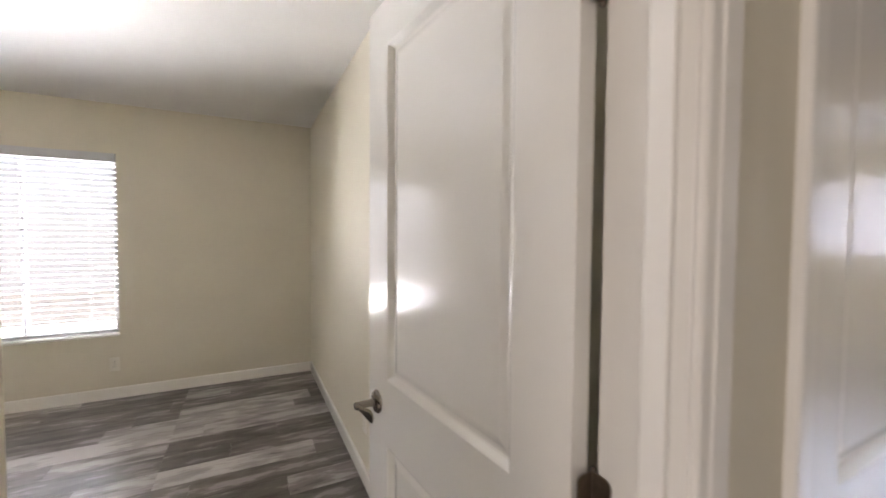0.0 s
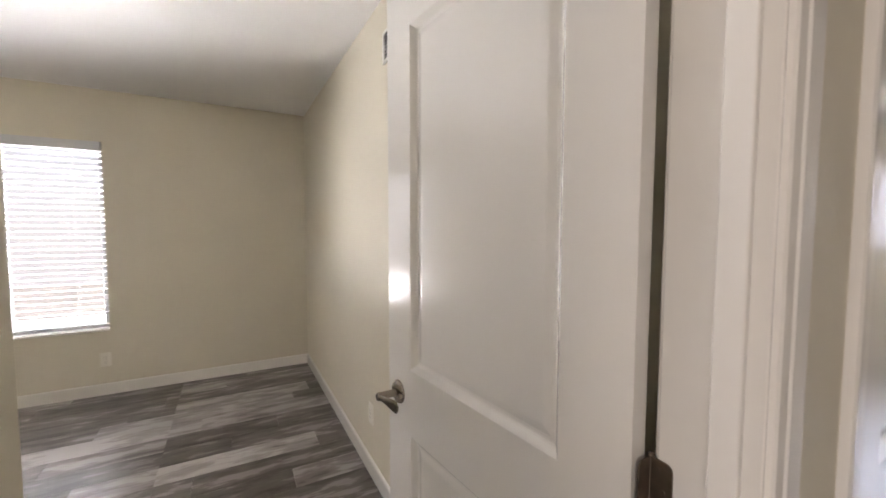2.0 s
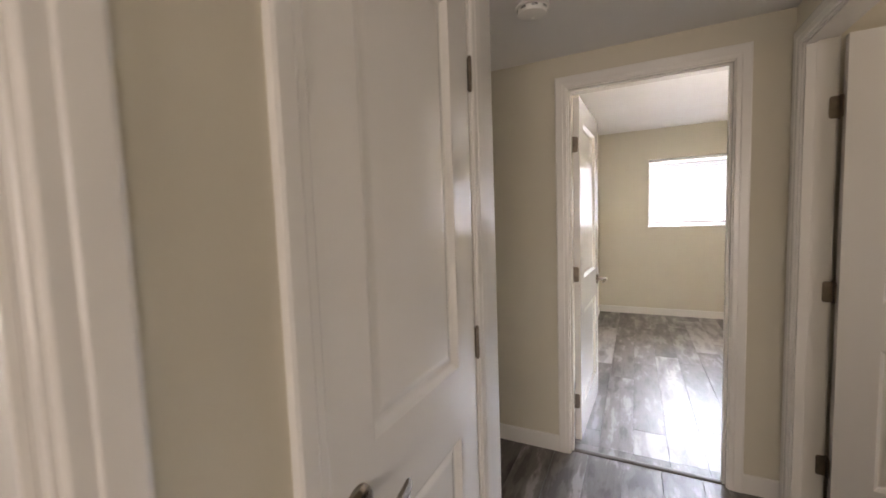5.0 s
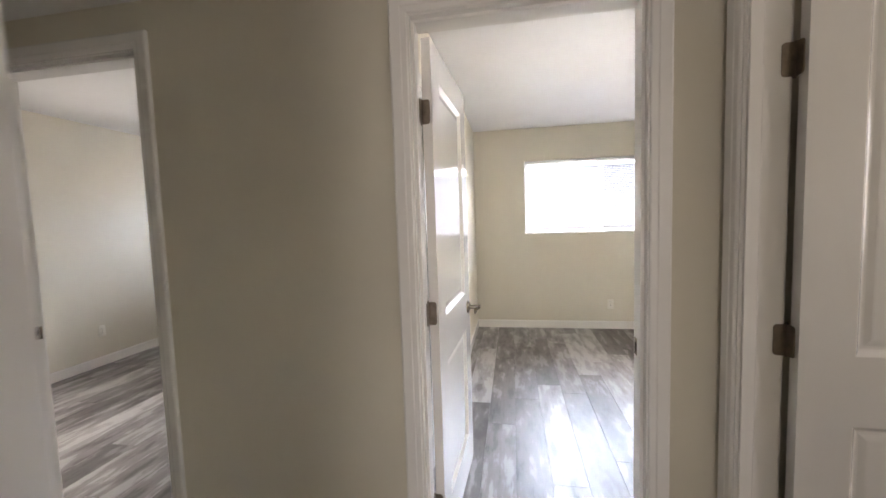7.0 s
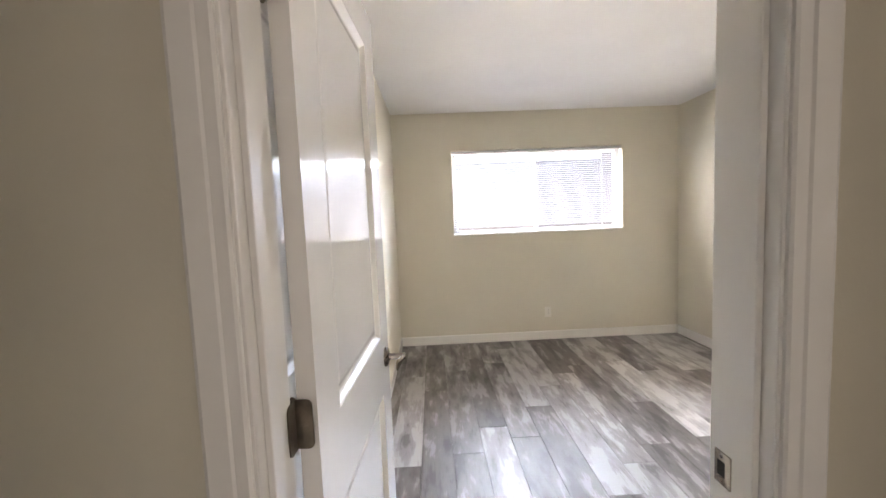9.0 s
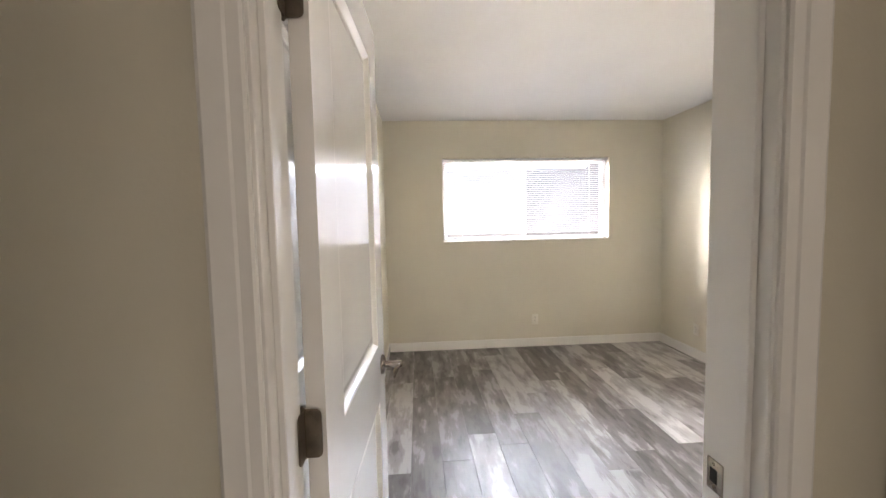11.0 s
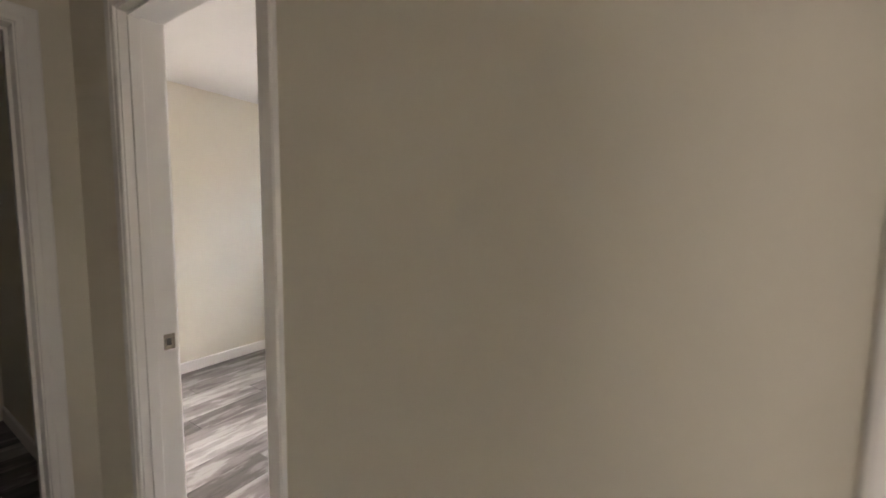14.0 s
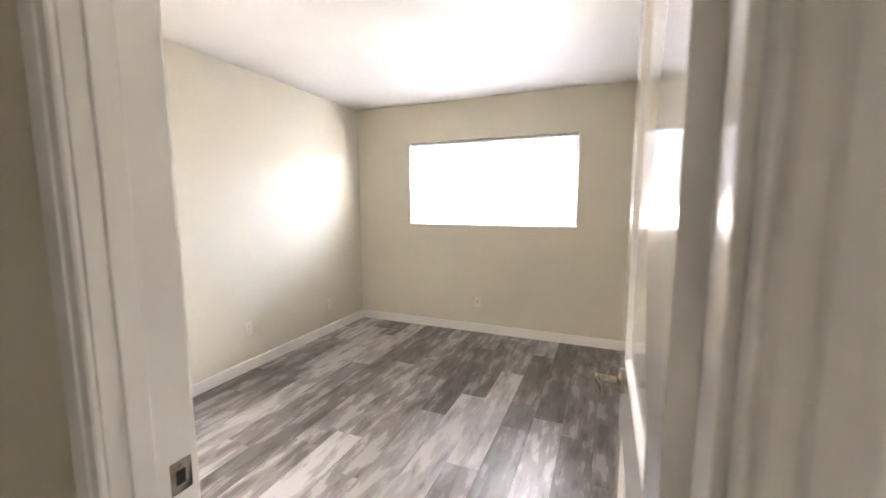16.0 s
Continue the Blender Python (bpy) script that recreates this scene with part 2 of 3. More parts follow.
def lathe(bm, profile, origin, axis, n=28):
    """Turns (radius, height) pairs about axis through origin, closed at both ends."""
    turn = Vector(axis).to_track_quat('Z', 'Y').to_matrix()
    rings = []
    for r, h in profile:
        rings.append([bm.verts.new(Vector(origin) + turn @ Vector((r * math.cos(2 * math.pi * i / n), r * math.sin(2 * math.pi * i / n), h))) for i in range(n)])
    for a, b in zip(rings, rings[1:]):
        for i in range(n):
            bm.faces.new((a[i], a[(i + 1) % n], b[(i + 1) % n], b[i]))
    bm.faces.new(rings[0][::-1])
    bm.faces.new(rings[-1])


def mesh_of(name, bm, mat, smooth=False):
    bmesh.ops.recalc_face_normals(bm, faces=bm.faces[:])
    me = bpy.data.meshes.new(name)
    bm.to_mesh(me)
    bm.free()
    me.materials.append(mat)
    if smooth:
        me.polygons.foreach_set("use_smooth", [True] * len(me.polygons))
        me.set_sharp_from_angle(angle=radians(38))
    return me


def part(name, bm, mat, parent, label="", smooth=False, m=None):
    ob = new(name, mesh_of(name, bm, mat, smooth))
    ob.parent = parent
    if m is not None:
        ob.matrix_basis = m
    if label:
        tagged(ob, label)
    return ob


def thing(name, label, category, m=None, group="", kind=""):
    ob = new(name)
    ob.empty_display_size = 0.1
    if m is not None:
        ob.matrix_basis = m
    return tagged(ob, label, category, group, kind)


def setting(name, bm, mat, label, category, smooth=False):
    return tagged(new(name, mesh_of(name, bm, mat, smooth)), label, category, "", "structure")


def wall(name, axis, a0, a1, c0, c1, z1, holes, mat=None, label="cream painted drywall wall", z0=-0.05):
    """A wall along 'x' or 'y' from a0 to a1, from c0 to c1 across, with holes (from, to, bottom, top) cut right through."""
    us = sorted({a0, a1, *[h[0] for h in holes], *[h[1] for h in holes]})
    zs = sorted({z0, z1, *[h[2] for h in holes if h[2] > z0], *[h[3] for h in holes]})

    def solid(i, j):
        if not (0 <= i < len(us) - 1 and 0 <= j < len(zs) - 1):
            return False
        u, z = (us[i] + us[i + 1]) / 2, (zs[j] + zs[j + 1]) / 2
        return not any(h[0] < u < h[1] and h[2] < z < h[3] for h in holes)

    bm = bmesh.new()
    cache = {}

    def vert(u, c, z):
        key = (u, c, z)
        if key not in cache:
            cache[key] = bm.verts.new((u, c, z) if axis == 'x' else (c, u, z))
        return cache[key]

    for i in range(len(us) - 1):
        for j in range(len(zs) - 1):
            if not solid(i, j):
                continue
            u0, u1, w0, w1 = us[i], us[i + 1], zs[j], zs[j + 1]
            bm.faces.new([vert(*p) for p in ((u0, c0, w0), (u1, c0, w0), (u1, c0, w1), (u0, c0, w1))])
            bm.faces.new([vert(*p) for p in ((u0, c1, w0), (u0, c1, w1), (u1, c1, w1), (u1, c1, w0))])
            if not solid(i - 1, j):
                bm.faces.new([vert(*p) for p in ((u0, c0, w0), (u0, c0, w1), (u0, c1, w1), (u0, c1, w0))])
            if not solid(i + 1, j):
                bm.faces.new([vert(*p) for p in ((u1, c0, w0), (u1, c1, w0), (u1, c1, w1), (u1, c0, w1))])
            if not solid(i, j - 1):
                bm.faces.new([vert(*p) for p in ((u0, c0, w0), (u0, c1, w0), (u1, c1, w0), (u1, c0, w0))])
            if not solid(i, j + 1):
                bm.faces.new([vert(*p) for p in ((u0, c0, w1), (u1, c0, w1), (u1, c1, w1), (u0, c1, w1))])
    return setting(name, bm, mat or WALL, label, "wall")


# ---- plan ----
H, HC = 2.44, 2.212            # ceilings of the bedrooms and of the hall
TOP = 2.55
YN0, YN1 = 0.310, 0.43         # hall wall with the first bedroom's door and the closet door
YS0, YS1 = -0.83, -0.722       # hall wall opposite
XC0, XC1 = 2.66, 2.785         # end wall with the doors of the two east bedrooms
YF0, YF1 = 2.47, 2.585         # end of the side passage
XK = 1.63                      # outside corner beside the closet door
HEAD = 2.035                   # clear height of the doorways
JT = 0.018                     # jamb boards
A0, A1 = -0.22, 0.555
B0, B1 = 0.855, 1.468
C0, C1 = -0.507, 0.220
D0, D1 = 1.81, 2.579
E0, E1 = 1.282, 2.033
F0, F1 = 1.74, 2.505
G0, G1 = 1.965, 2.575
K0, K1 = 2.90, 3.51
R1X, R1Y, R1W = 0.678, 4.136, -3.0
R2N, R2S, REX = 0.350, -2.680, 6.258
R3S, R3N = 0.47, 4.06
W1 = (-2.07, -0.858, 0.52, 2.035)
W2 = (-2.075, -0.262, 1.165, 2.05)
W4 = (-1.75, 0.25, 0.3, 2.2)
# W5, W6: unseen openings made for the two added fill lamps
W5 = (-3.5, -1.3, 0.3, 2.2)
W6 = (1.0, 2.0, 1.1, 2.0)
W3 = (1.624, 3.397, 1.14, 2.035)


def hole(a, b):
    return (a - JT, b + JT, -1, HEAD + JT)


# walls
wall("wall_hall_north", 'x', -4.315, XK, YN0, YN1, TOP, [hole(A0, A1), hole(B0, B1)])
wall("wall_hall_south", 'x', 0.55, XC0, YS0, YS1, TOP, [hole(D0, D1)])
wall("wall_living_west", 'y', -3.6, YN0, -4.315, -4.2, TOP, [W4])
wall("wall_living_south", 'x', -4.2, 0.55, -3.6, -3.485, TOP, [W5])
wall("wall_hall_east", 'y', -2.79, 4.6, XC0, XC1, TOP, [hole(C0, C1), hole(E0, E1)])
wall("wall_passage_west", 'y', YN1, 4.33, XK - 0.115, XK, TOP, [])
wall("wall_passage_end", 'x', XK, XC0, YF0, YF1, TOP, [hole(F0, F1)])
wall("wall_entry_end", 'x', XK, XC0, 4.215, 4.33, TOP, [hole(G0, G1)])
# unseen wall behind the entry door, added to stop daylight leaking round it
wall("wall_light_block", 'x', XK - 0.2, XC0 + 0.2, 4.36, 4.44, TOP, [])
wall("wall_bedroom_one_east", 'y', YN1, R1Y, R1X, R1X + 0.115, TOP, [])
wall("wall_bedroom_one_north", 'x', R1W - 0.115, R1X + 0.115, R1Y, R1Y + 0.15, TOP, [W1])
wall("wall_bedroom_one_west", 'y', YN1, R1Y, R1W - 0.115, R1W, TOP, [])
wall("wall_bedroom_one_closet_side", 'y', YN1, 1.095, -0.485, -0.37, TOP, [])
wall("wall_bedroom_one_closet_front", 'x', R1W, -0.37, 1.095, 1.21, TOP, [])
wall("wall_between_bedrooms", 'x', XC1, REX, R2N, R3S, TOP, [hole(K0, K1)])
wall("wall_bedroom_two_south", 'x', XC1, REX, R2S - 0.115, R2S, TOP, [])
wall("wall_facade_east", 'y', -2.8, 4.6, REX, REX + 0.15, TOP, [W2, W3])
wall("wall_bedroom_three_north", 'x', XC1, REX, R3N, R3N + 0.115, TOP, [])
wall("wall_south_room_west", 'y', -3.6, YS0, 0.55, 0.665, TOP, [])
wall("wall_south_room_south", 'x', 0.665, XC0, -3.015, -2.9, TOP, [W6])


def slab(name, rects, z0, z1, mat, label, category):
    bm = bmesh.new()
    for x0, x1, y0, y1 in rects:
        box(bm, x0, x1, y0, y1, z0, z1)
    return setting(name, bm, mat, label, category)


slab("ceiling_bedroom_one", [(R1W, R1X, YN1, R1Y)], H, H + 0.1, CEIL, "smooth white painted bedroom ceiling", "ceiling")
slab("ceiling_bedroom_two", [(XC1, REX, R2S, R2N)], H, H + 0.1, CEIL, "smooth white painted bedroom ceiling", "ceiling")
slab("ceiling_bedroom_three", [(XC1, REX, R3S, R3N)], H, H + 0.1, CEIL, "smooth white painted bedroom ceiling", "ceiling")
slab("ceiling_hall", [(-1.4, XC0, YS1, YN0), (XK, XC0, YN0, YF0), (XK, XC0, YF1, 4.215)], HC, HC + 0.235, CEIL, "lower white painted hall ceiling", "ceiling")
slab("ceiling_living_room", [(-4.2, -1.4, -3.485, YN0), (-1.4, 0.55, -3.485, YS1)], H, H + 0.1, CEIL, "white painted ceiling", "ceiling")
slab("ceiling_south_room", [(0.665, XC0, -2.9, YS0)], H, H + 0.1, CEIL, "white painted ceiling", "ceiling")
# the roof slab is unseen, added to block sun and sky from above
slab("roof", [(-4.5, 6.6, -3.8, 4.8)], 2.56, 2.7, OUTER, "unseen flat pale roof slab that shuts sun and sky out of the rooms", "roof")
slab("ground", [(-400, 400, -400, 400)], -0.4, -0.3, GROUND, "pale bare ground around the building", "ground")
slab("backdrop_east", [(16.0, 16.2, -16, 20)], -0.3, 15.0, GLOW_EAST, "bright overexposed distance outside the east windows", "backdrop")
slab("backdrop_north", [(-16, 13, 15.0, 15.2)], -0.3, 15.0, GLOW_NORTH, "bright overexposed distance outside the north window", "backdrop")
slab("subfloor", [(-4.5, 6.6, -3.8, 4.8)], -0.29, -0.012, DARK, "dark floor base under the planks", "floor")


# ---- door frames ----
def sweep_casing(bm, to_world, a, b, top, profile):
    """A mitred casing round an opening a..b, top high; profile: (outwards, proud)."""
    path = [((a, 0.0), (-1, 0)), ((a, top), (-1, 1)), ((b, top), (1, 1)), ((b, 0.0), (1, 0))]
    rings = []
    for (u, z), (du, dz) in path:
        rings.append([bm.verts.new(to_world(u + du * o, p, z + dz * o)) for o, p in profile])
    n = len(profile)
    for r, s in zip(rings, rings[1:]):
        for i in range(n):
            bm.faces.new((r[i], r[(i + 1) % n], s[(i + 1) % n], s[i]))
    bm.faces.new(rings[0])
    bm.faces.new(rings[-1][::-1])


CASING = [(0.006, 0.0), (0.006, 0.008), (0.010, 0.011), (0.026, 0.012), (0.030, 0.0145), (0.060, 0.016), (0.066, 0.013), (0.066, 0.0)]


def door_frame(name, axis, a, b, c0, c1, stop_at, casings=(True, True), label="white painted wooden door frame with casing"):
    """A jamb lining, stops and casings in an opening a..b of a wall from c0 to c1; stop_at: where the stop's middle lies across."""
    fr = thing(name, label, "door frame", kind="structure")

    def at(u, c, z):
        return (u, c, z) if axis == 'x' else (c, u, z)

    def board(nm, u0, u1, v0, v1, z0, z1):
        bm = bmesh.new()
        if axis == 'x':
            soft_box(bm, u0, u1, v0, v1, z0, z1, 0.0015, 1)
        else:
            soft_box(bm, v0, v1, u0, u1, z0, z1, 0.0015, 1)
        part(nm, bm, TRIM, fr)

    e = 0.002
    board("jamb", a - JT + 0.001, a, c0 - e, c1 + e, 0.0, HEAD)
    board("jamb", b, b + JT - 0.001, c0 - e, c1 + e, 0.0, HEAD)
    board("head_jamb", a - JT + 0.001, b + JT - 0.001, c0 - e, c1 + e, HEAD, HEAD + JT - 0.001)
    s0, s1 = stop_at - 0.017, stop_at + 0.017
    board("stop", a, a + 0.011, s0, s1, 0.0, HEAD - 0.011)
    board("stop", b - 0.011, b, s0, s1, 0.0, HEAD - 0.011)
    board("stop", a, b, s0, s1, HEAD - 0.011, HEAD)
    for on, c, out in ((casings[0], c0, -1), (casings[1], c1, 1)):
        if on:
            bm = bmesh.new()
            sweep_casing(bm, lambda u, p, z: at(u, c + out * p, z), a, b, HEAD, CASING)
            part("casing", bm, TRIM, fr)
    return fr


FA = door_frame("door_frame_bedroom_one", 'x', A0, A1, YN0, YN1, YN1 - 0.085)
FB = door_frame("door_frame_closet", 'x', B0, B1, YN0, YN1, YN0 + 0.08, (True, False))
FC = door_frame("door_frame_bedroom_two", 'y', C0, C1, XC0, XC1, XC1 - 0.085)
FD = door_frame("door_frame_south_room", 'x', D0, D1, YS0, YS1, YS0 + 0.085)
FE = door_frame("door_frame_bedroom_three", 'y', E0, E1, XC0, XC1, XC1 - 0.085)
FF = door_frame("door_frame_passage", 'x', F0, F1, YF0, YF1, YF0 + 0.08)
FG = door_frame("door_frame_entry", 'x', G0, G1, 4.215, 4.33, 4.215 + 0.08, (True, False))
FK = door_frame("door_frame_bedroom_closet", 'x', K0, K1, R2N, R3S, R2N + 0.08, (True, False))


def strike(frame_ob, m):
    """A strike plate with a near-black block for its latch hole, and screws, in the x-z plane, facing -y."""
    bm = bmesh.new()
    soft_box(bm, -0.016, 0.02, -0.0015, 0.002, -0.029, 0.029, 0.0012, 2)
    plate = part("strike_plate", bm, NICKEL, frame_ob, "satin nickel strike plate", True, m)
    bm = bmesh.new()
    box(bm, -0.008, 0.008, -0.0022, 0.0, -0.013, 0.013)
    part("latch_hole", bm, DARK, plate)
    for z in (-0.021, 0.021):
        bm = bmesh.new()
        lathe(bm, [(0.0035, 0.0), (0.003, 0.001), (0.001, 0.0013)], (0, -0.0015, z), (0, -1, 0), 10)
        part("screw", bm, HINGE, plate)


strike(FC, pose(2.757, C0 + 0.001, 0.92, 0, 0, 180))
strike(FE, pose(2.757, E1 - 0.001, 0.915, 0, 0, 0))


# ---- doors ----
LEAF_T = 0.035
MOULD = [(0.0, 0.0), (0.0015, 0.0006), (0.005, 0.0035), (0.013, 0.0115), (0.0165, 0.0138), (0.020, 0.0145), (0.026, 0.0142), (0.034, 0.0122), (0.041, 0.0108), (0.046, 0.0104)]


def leaf_side(bm, x0, x1, z0, z1, panels, y, inward):
    """One face of a moulded two-panel leaf."""
    p0, p1 = panels[0][0], panels[0][1]
    xs = [x0, p0, p1, x1]
    zs = [z0]
    for _, _, b, t in panels:
        zs += [b, t]
    zs.append(z1)
    vs = {(i, j): bm.verts.new((x, y, z)) for i, x in enumerate(xs) for j, z in enumerate(zs)}
    for i in range(3):
        for j in range(len(zs) - 1):
            if i == 1 and j % 2 == 1:
                prev = [vs[(1, j)], vs[(2, j)], vs[(2, j + 1)], vs[(1, j + 1)]]
                for o, d in MOULD[1:]:
                    ring = [bm.verts.new((x, y + inward * d, z)) for x, z in ((p0 + o, zs[j] + o), (p1 - o, zs[j] + o), (p1 - o, zs[j + 1] - o), (p0 + o, zs[j + 1] - o))]
                    for k in range(4):
                        bm.faces.new((prev[k], prev[(k + 1) % 4], ring[(k + 1) % 4], ring[k]))
                    prev = ring
                bm.faces.new(prev)
            else:
                bm.faces.new((vs[(i, j)], vs[(i + 1, j)], vs[(i + 1, j + 1)], vs[(i, j + 1)]))
    return vs, len(zs)


def lever(parent, x, y, z, out, towards):
    """A lever handle: round rose, neck, and a flat tapering grip that widens to its rounded end. out: +1 or -1 along y."""
    bm = bmesh.new()
    lathe(bm, [(0.034, 0.0), (0.034, 0.003), (0.031, 0.008), (0.022, 0.012), (0.013, 0.0135)], (x, y, z), (0, out, 0), 30)
    h = part("lever_handle", bm, NICKEL, parent, "satin nickel lever handle with round rose", True)
    bm = bmesh.new()
    lathe(bm, [(0.0125, 0.012), (0.011, 0.020), (0.011, 0.058), (0.0125, 0.064), (0.010, 0.070)], (x, y, z), (0, out, 0), 18)
    part("neck", bm, NICKEL, h, "", True)
    bm = bmesh.new()
    rings = []
    for s, w, t, back, dz in ((0.0, 0.0105, 0.0075, 0.0, 0.0), (0.016, 0.0085, 0.006, 0.0, 0.0), (0.036, 0.0100, 0.005, 0.003, -0.001), (0.060, 0.0150, 0.004, 0.007, -0.003), (0.080, 0.0185, 0.0035, 0.010, -0.004), (0.091, 0.0155, 0.003, 0.011, -0.004), (0.097, 0.008, 0.002, 0.0115, -0.004)):
        cx, cy, cz = x + towards * (s * 0.97 - 0.006), y + out * (0.062 - back), z + dz
        rings.append([bm.verts.new((cx, cy + t * math.cos(a), cz + w * math.sin(a))) for a in [2 * math.pi * k / 12 for k in range(12)]])
    for r, q in zip(rings, rings[1:]):
        for k in range(12):
            bm.faces.new((r[k], r[(k + 1) % 12], q[(k + 1) % 12], q[k]))
    bm.faces.new(rings[0])
    bm.faces.new(rings[-1][::-1])
    part("grip", bm, NICKEL, h, "", True)


def hinge(parent, x, y, z, leaf_plate, jamb_plate, seat=(0.0, 0.0)):
    """A butt hinge: barrel with knuckles, and two plates with rounded corners and screws, given by the direction in which each lies."""
    bm = bmesh.new()
    for k in range(5):
        z0 = z - 0.045 + k * 0.018
        tube(bm, (x, y, z0 + 0.0004), (x, y, z0 + 0.0176), 0.0055, None, 14)
    tube(bm, (x, y, z + 0.045), (x, y, z + 0.0485), 0.0045, 0.0025, 14)
    tube(bm, (x, y, z - 0.0485), (x, y, z - 0.045), 0.0025, 0.0045, 14)
    h = part("hinge", bm, HINGE, parent, "aged nickel butt hinge", True)
    for (dx, dy), nm, (sx, sy) in ((leaf_plate, "leaf_plate", (0.0, 0.0)), (jamb_plate, "jamb_plate", seat)):
        bm = bmesh.new()
        d = Vector((dx, dy, 0)).normalized()
        n = Vector((-d.y, d.x, 0))
        outline = [(0.0, -0.044), (0.024, -0.044)]
        outline += [(0.024 + 0.010 * math.sin(a), -0.034 - 0.010 * math.cos(a)) for a in (0.4, 0.8, 1.2, 1.57)]
        outline += [(0.024 + 0.010 * math.cos(a), 0.034 + 0.010 * math.sin(a)) for a in (0.0, 0.4, 0.8, 1.2)]
        outline += [(0.024, 0.044), (0.0, 0.044)]
        sides = []
        for t in (-0.0012, 0.0012):
            sides.append([bm.verts.new(Vector((x + sx, y + sy, z)) + d * u + n * t + Vector((0, 0, w))) for u, w in outline])
        bm.faces.new(sides[0])
        bm.faces.new(sides[1][::-1])
        for k in range(len(outline)):
            j = (k + 1) % len(outline)
            bm.faces.new((sides[0][k], sides[0][j], sides[1][j], sides[1][k]))
        for u, w in ((0.014, -0.03), (0.022, 0.0), (0.014, 0.03)):
            for sgn in (-1, 1):
                o = Vector((x + sx, y + sy, z)) + d * u + Vector((0, 0, w)) + n * 0.0012 * sgn
                lathe(bm, [(0.0036, 0.0), (0.003, 0.0005), (0.001, 0.0002)], o, n * sgn, 8)
        part(nm, bm, HINGE, h)


def door(name, label, pivot, angle, width, side, stile=0.128, jamb_dir=None, hinge_z=(0.25, 1.007, 1.76), height=2.02, seat=(0.0, 0.0)):
    """A moulded two-panel door hung at pivot. Local x runs along the leaf, and the leaf lies towards side * y of the hinge line."""
    d = thing(name, label, "door", pose(pivot[0], pivot[1], 0, 0, 0, angle))
    x0, x1, z0, z1 = 0.013, 0.008 + width, 0.010, 0.010 + height
    panels = [(x0 + stile, x1 - stile, 0.20, 0.787), (x0 + stile, x1 - stile, 0.976, 1.905)]
    bm = bmesh.new()
    va, n = leaf_side(bm, x0, x1, z0, z1, panels, 0.0, side)
    vb, _ = leaf_side(bm, x0, x1, z0, z1, panels, side * LEAF_T, -side)
    for j in range(n - 1):
        for i in (0, 3):
            bm.faces.new((va[(i, j)], va[(i, j + 1)], vb[(i, j + 1)], vb[(i, j)]))
    for i in range(3):
        for j in (0, n - 1):
            bm.faces.new((va[(i, j)], va[(i + 1, j)], vb[(i + 1, j)], vb[(i, j)]))
    bmesh.ops.recalc_face_normals(bm, faces=bm.faces[:])
    part("leaf", bm, DOOR, d)
    lz = 0.893
    lever(d, x1 - 0.062, 0.0, lz, -side, -1)
    lever(d, x1 - 0.062, side * LEAF_T, lz, side, -1)
    bm = bmesh.new()
    soft_box(bm, x1 - 0.001, x1 + 0.0015, side * (LEAF_T / 2) - 0.0125, side * (LEAF_T / 2) + 0.0125, lz - 0.028, lz + 0.028, 0.0008, 1)
    part("latch_plate", bm, NICKEL, d)
    for hz in hinge_z:
        hinge(d, 0.006, -side * 0.005, hz, (0.0, side), jamb_dir or (0.0, side), seat)
    return d


def jamb_local(world_dir, angle):
    a = radians(-angle)
    x, y = world_dir
    return (x * math.cos(a) - y * math.sin(a), x * math.sin(a) + y * math.cos(a))


TH_A, TH_C, TH_D, TH_E = 95.9, -2.9, -91.0, 0.3
door("bedroom_door", "white two-panel moulded door standing open into the first bedroom", (A1 - 0.003, YN1 + 0.006), TH_A, 0.765, 1, jamb_dir=jamb_local((0.0, -1), TH_A), seat=jamb_local((-0.0032, 0.0), TH_A), hinge_z=(0.25, 0.998, 1.757))
door("closet_door", "narrow white two-panel closet door, closed, in the hall", (B1 - 0.002, YN0 - 0.002), 180.0, 0.605, -1, stile=0.115, jamb_dir=(0.0, -1))
door("bedroom_door", "white two-panel moulded door standing open into the second bedroom", (XC1 + 0.008, C1 - 0.003), TH_C, 0.724, -1, jamb_dir=jamb_local((-1, 0), TH_C), seat=jamb_local((0.0, -0.0034), TH_C), hinge_z=(0.25, 1.016, 1.765))
door("room_door", "white two-panel moulded door standing open off the hall", (D1 - 0.003, YS0 - 0.006), TH_D, 0.757, -1, jamb_dir=jamb_local((0.0, 1), TH_D), seat=jamb_local((-0.0036, 0.0), TH_D))
door("bedroom_door", "white two-panel moulded door standing open into the third bedroom", (XC1 + 0.008, 1.272), TH_E, 0.757, 1, jamb_dir=jamb_local((-1, 0), TH_E))
door("entry_door", "white panelled door, closed, in the dark entry", (G1 - 0.002, 4.213), 180.0, 0.602, -1, jamb_dir=(0.0, -1))
door("closet_door", "white two-panel closet door, closed, behind the bedroom door", (K1 - 0.002, R2N - 0.002), 180.0, 0.602, -1, jamb_dir=(0.0, -1))


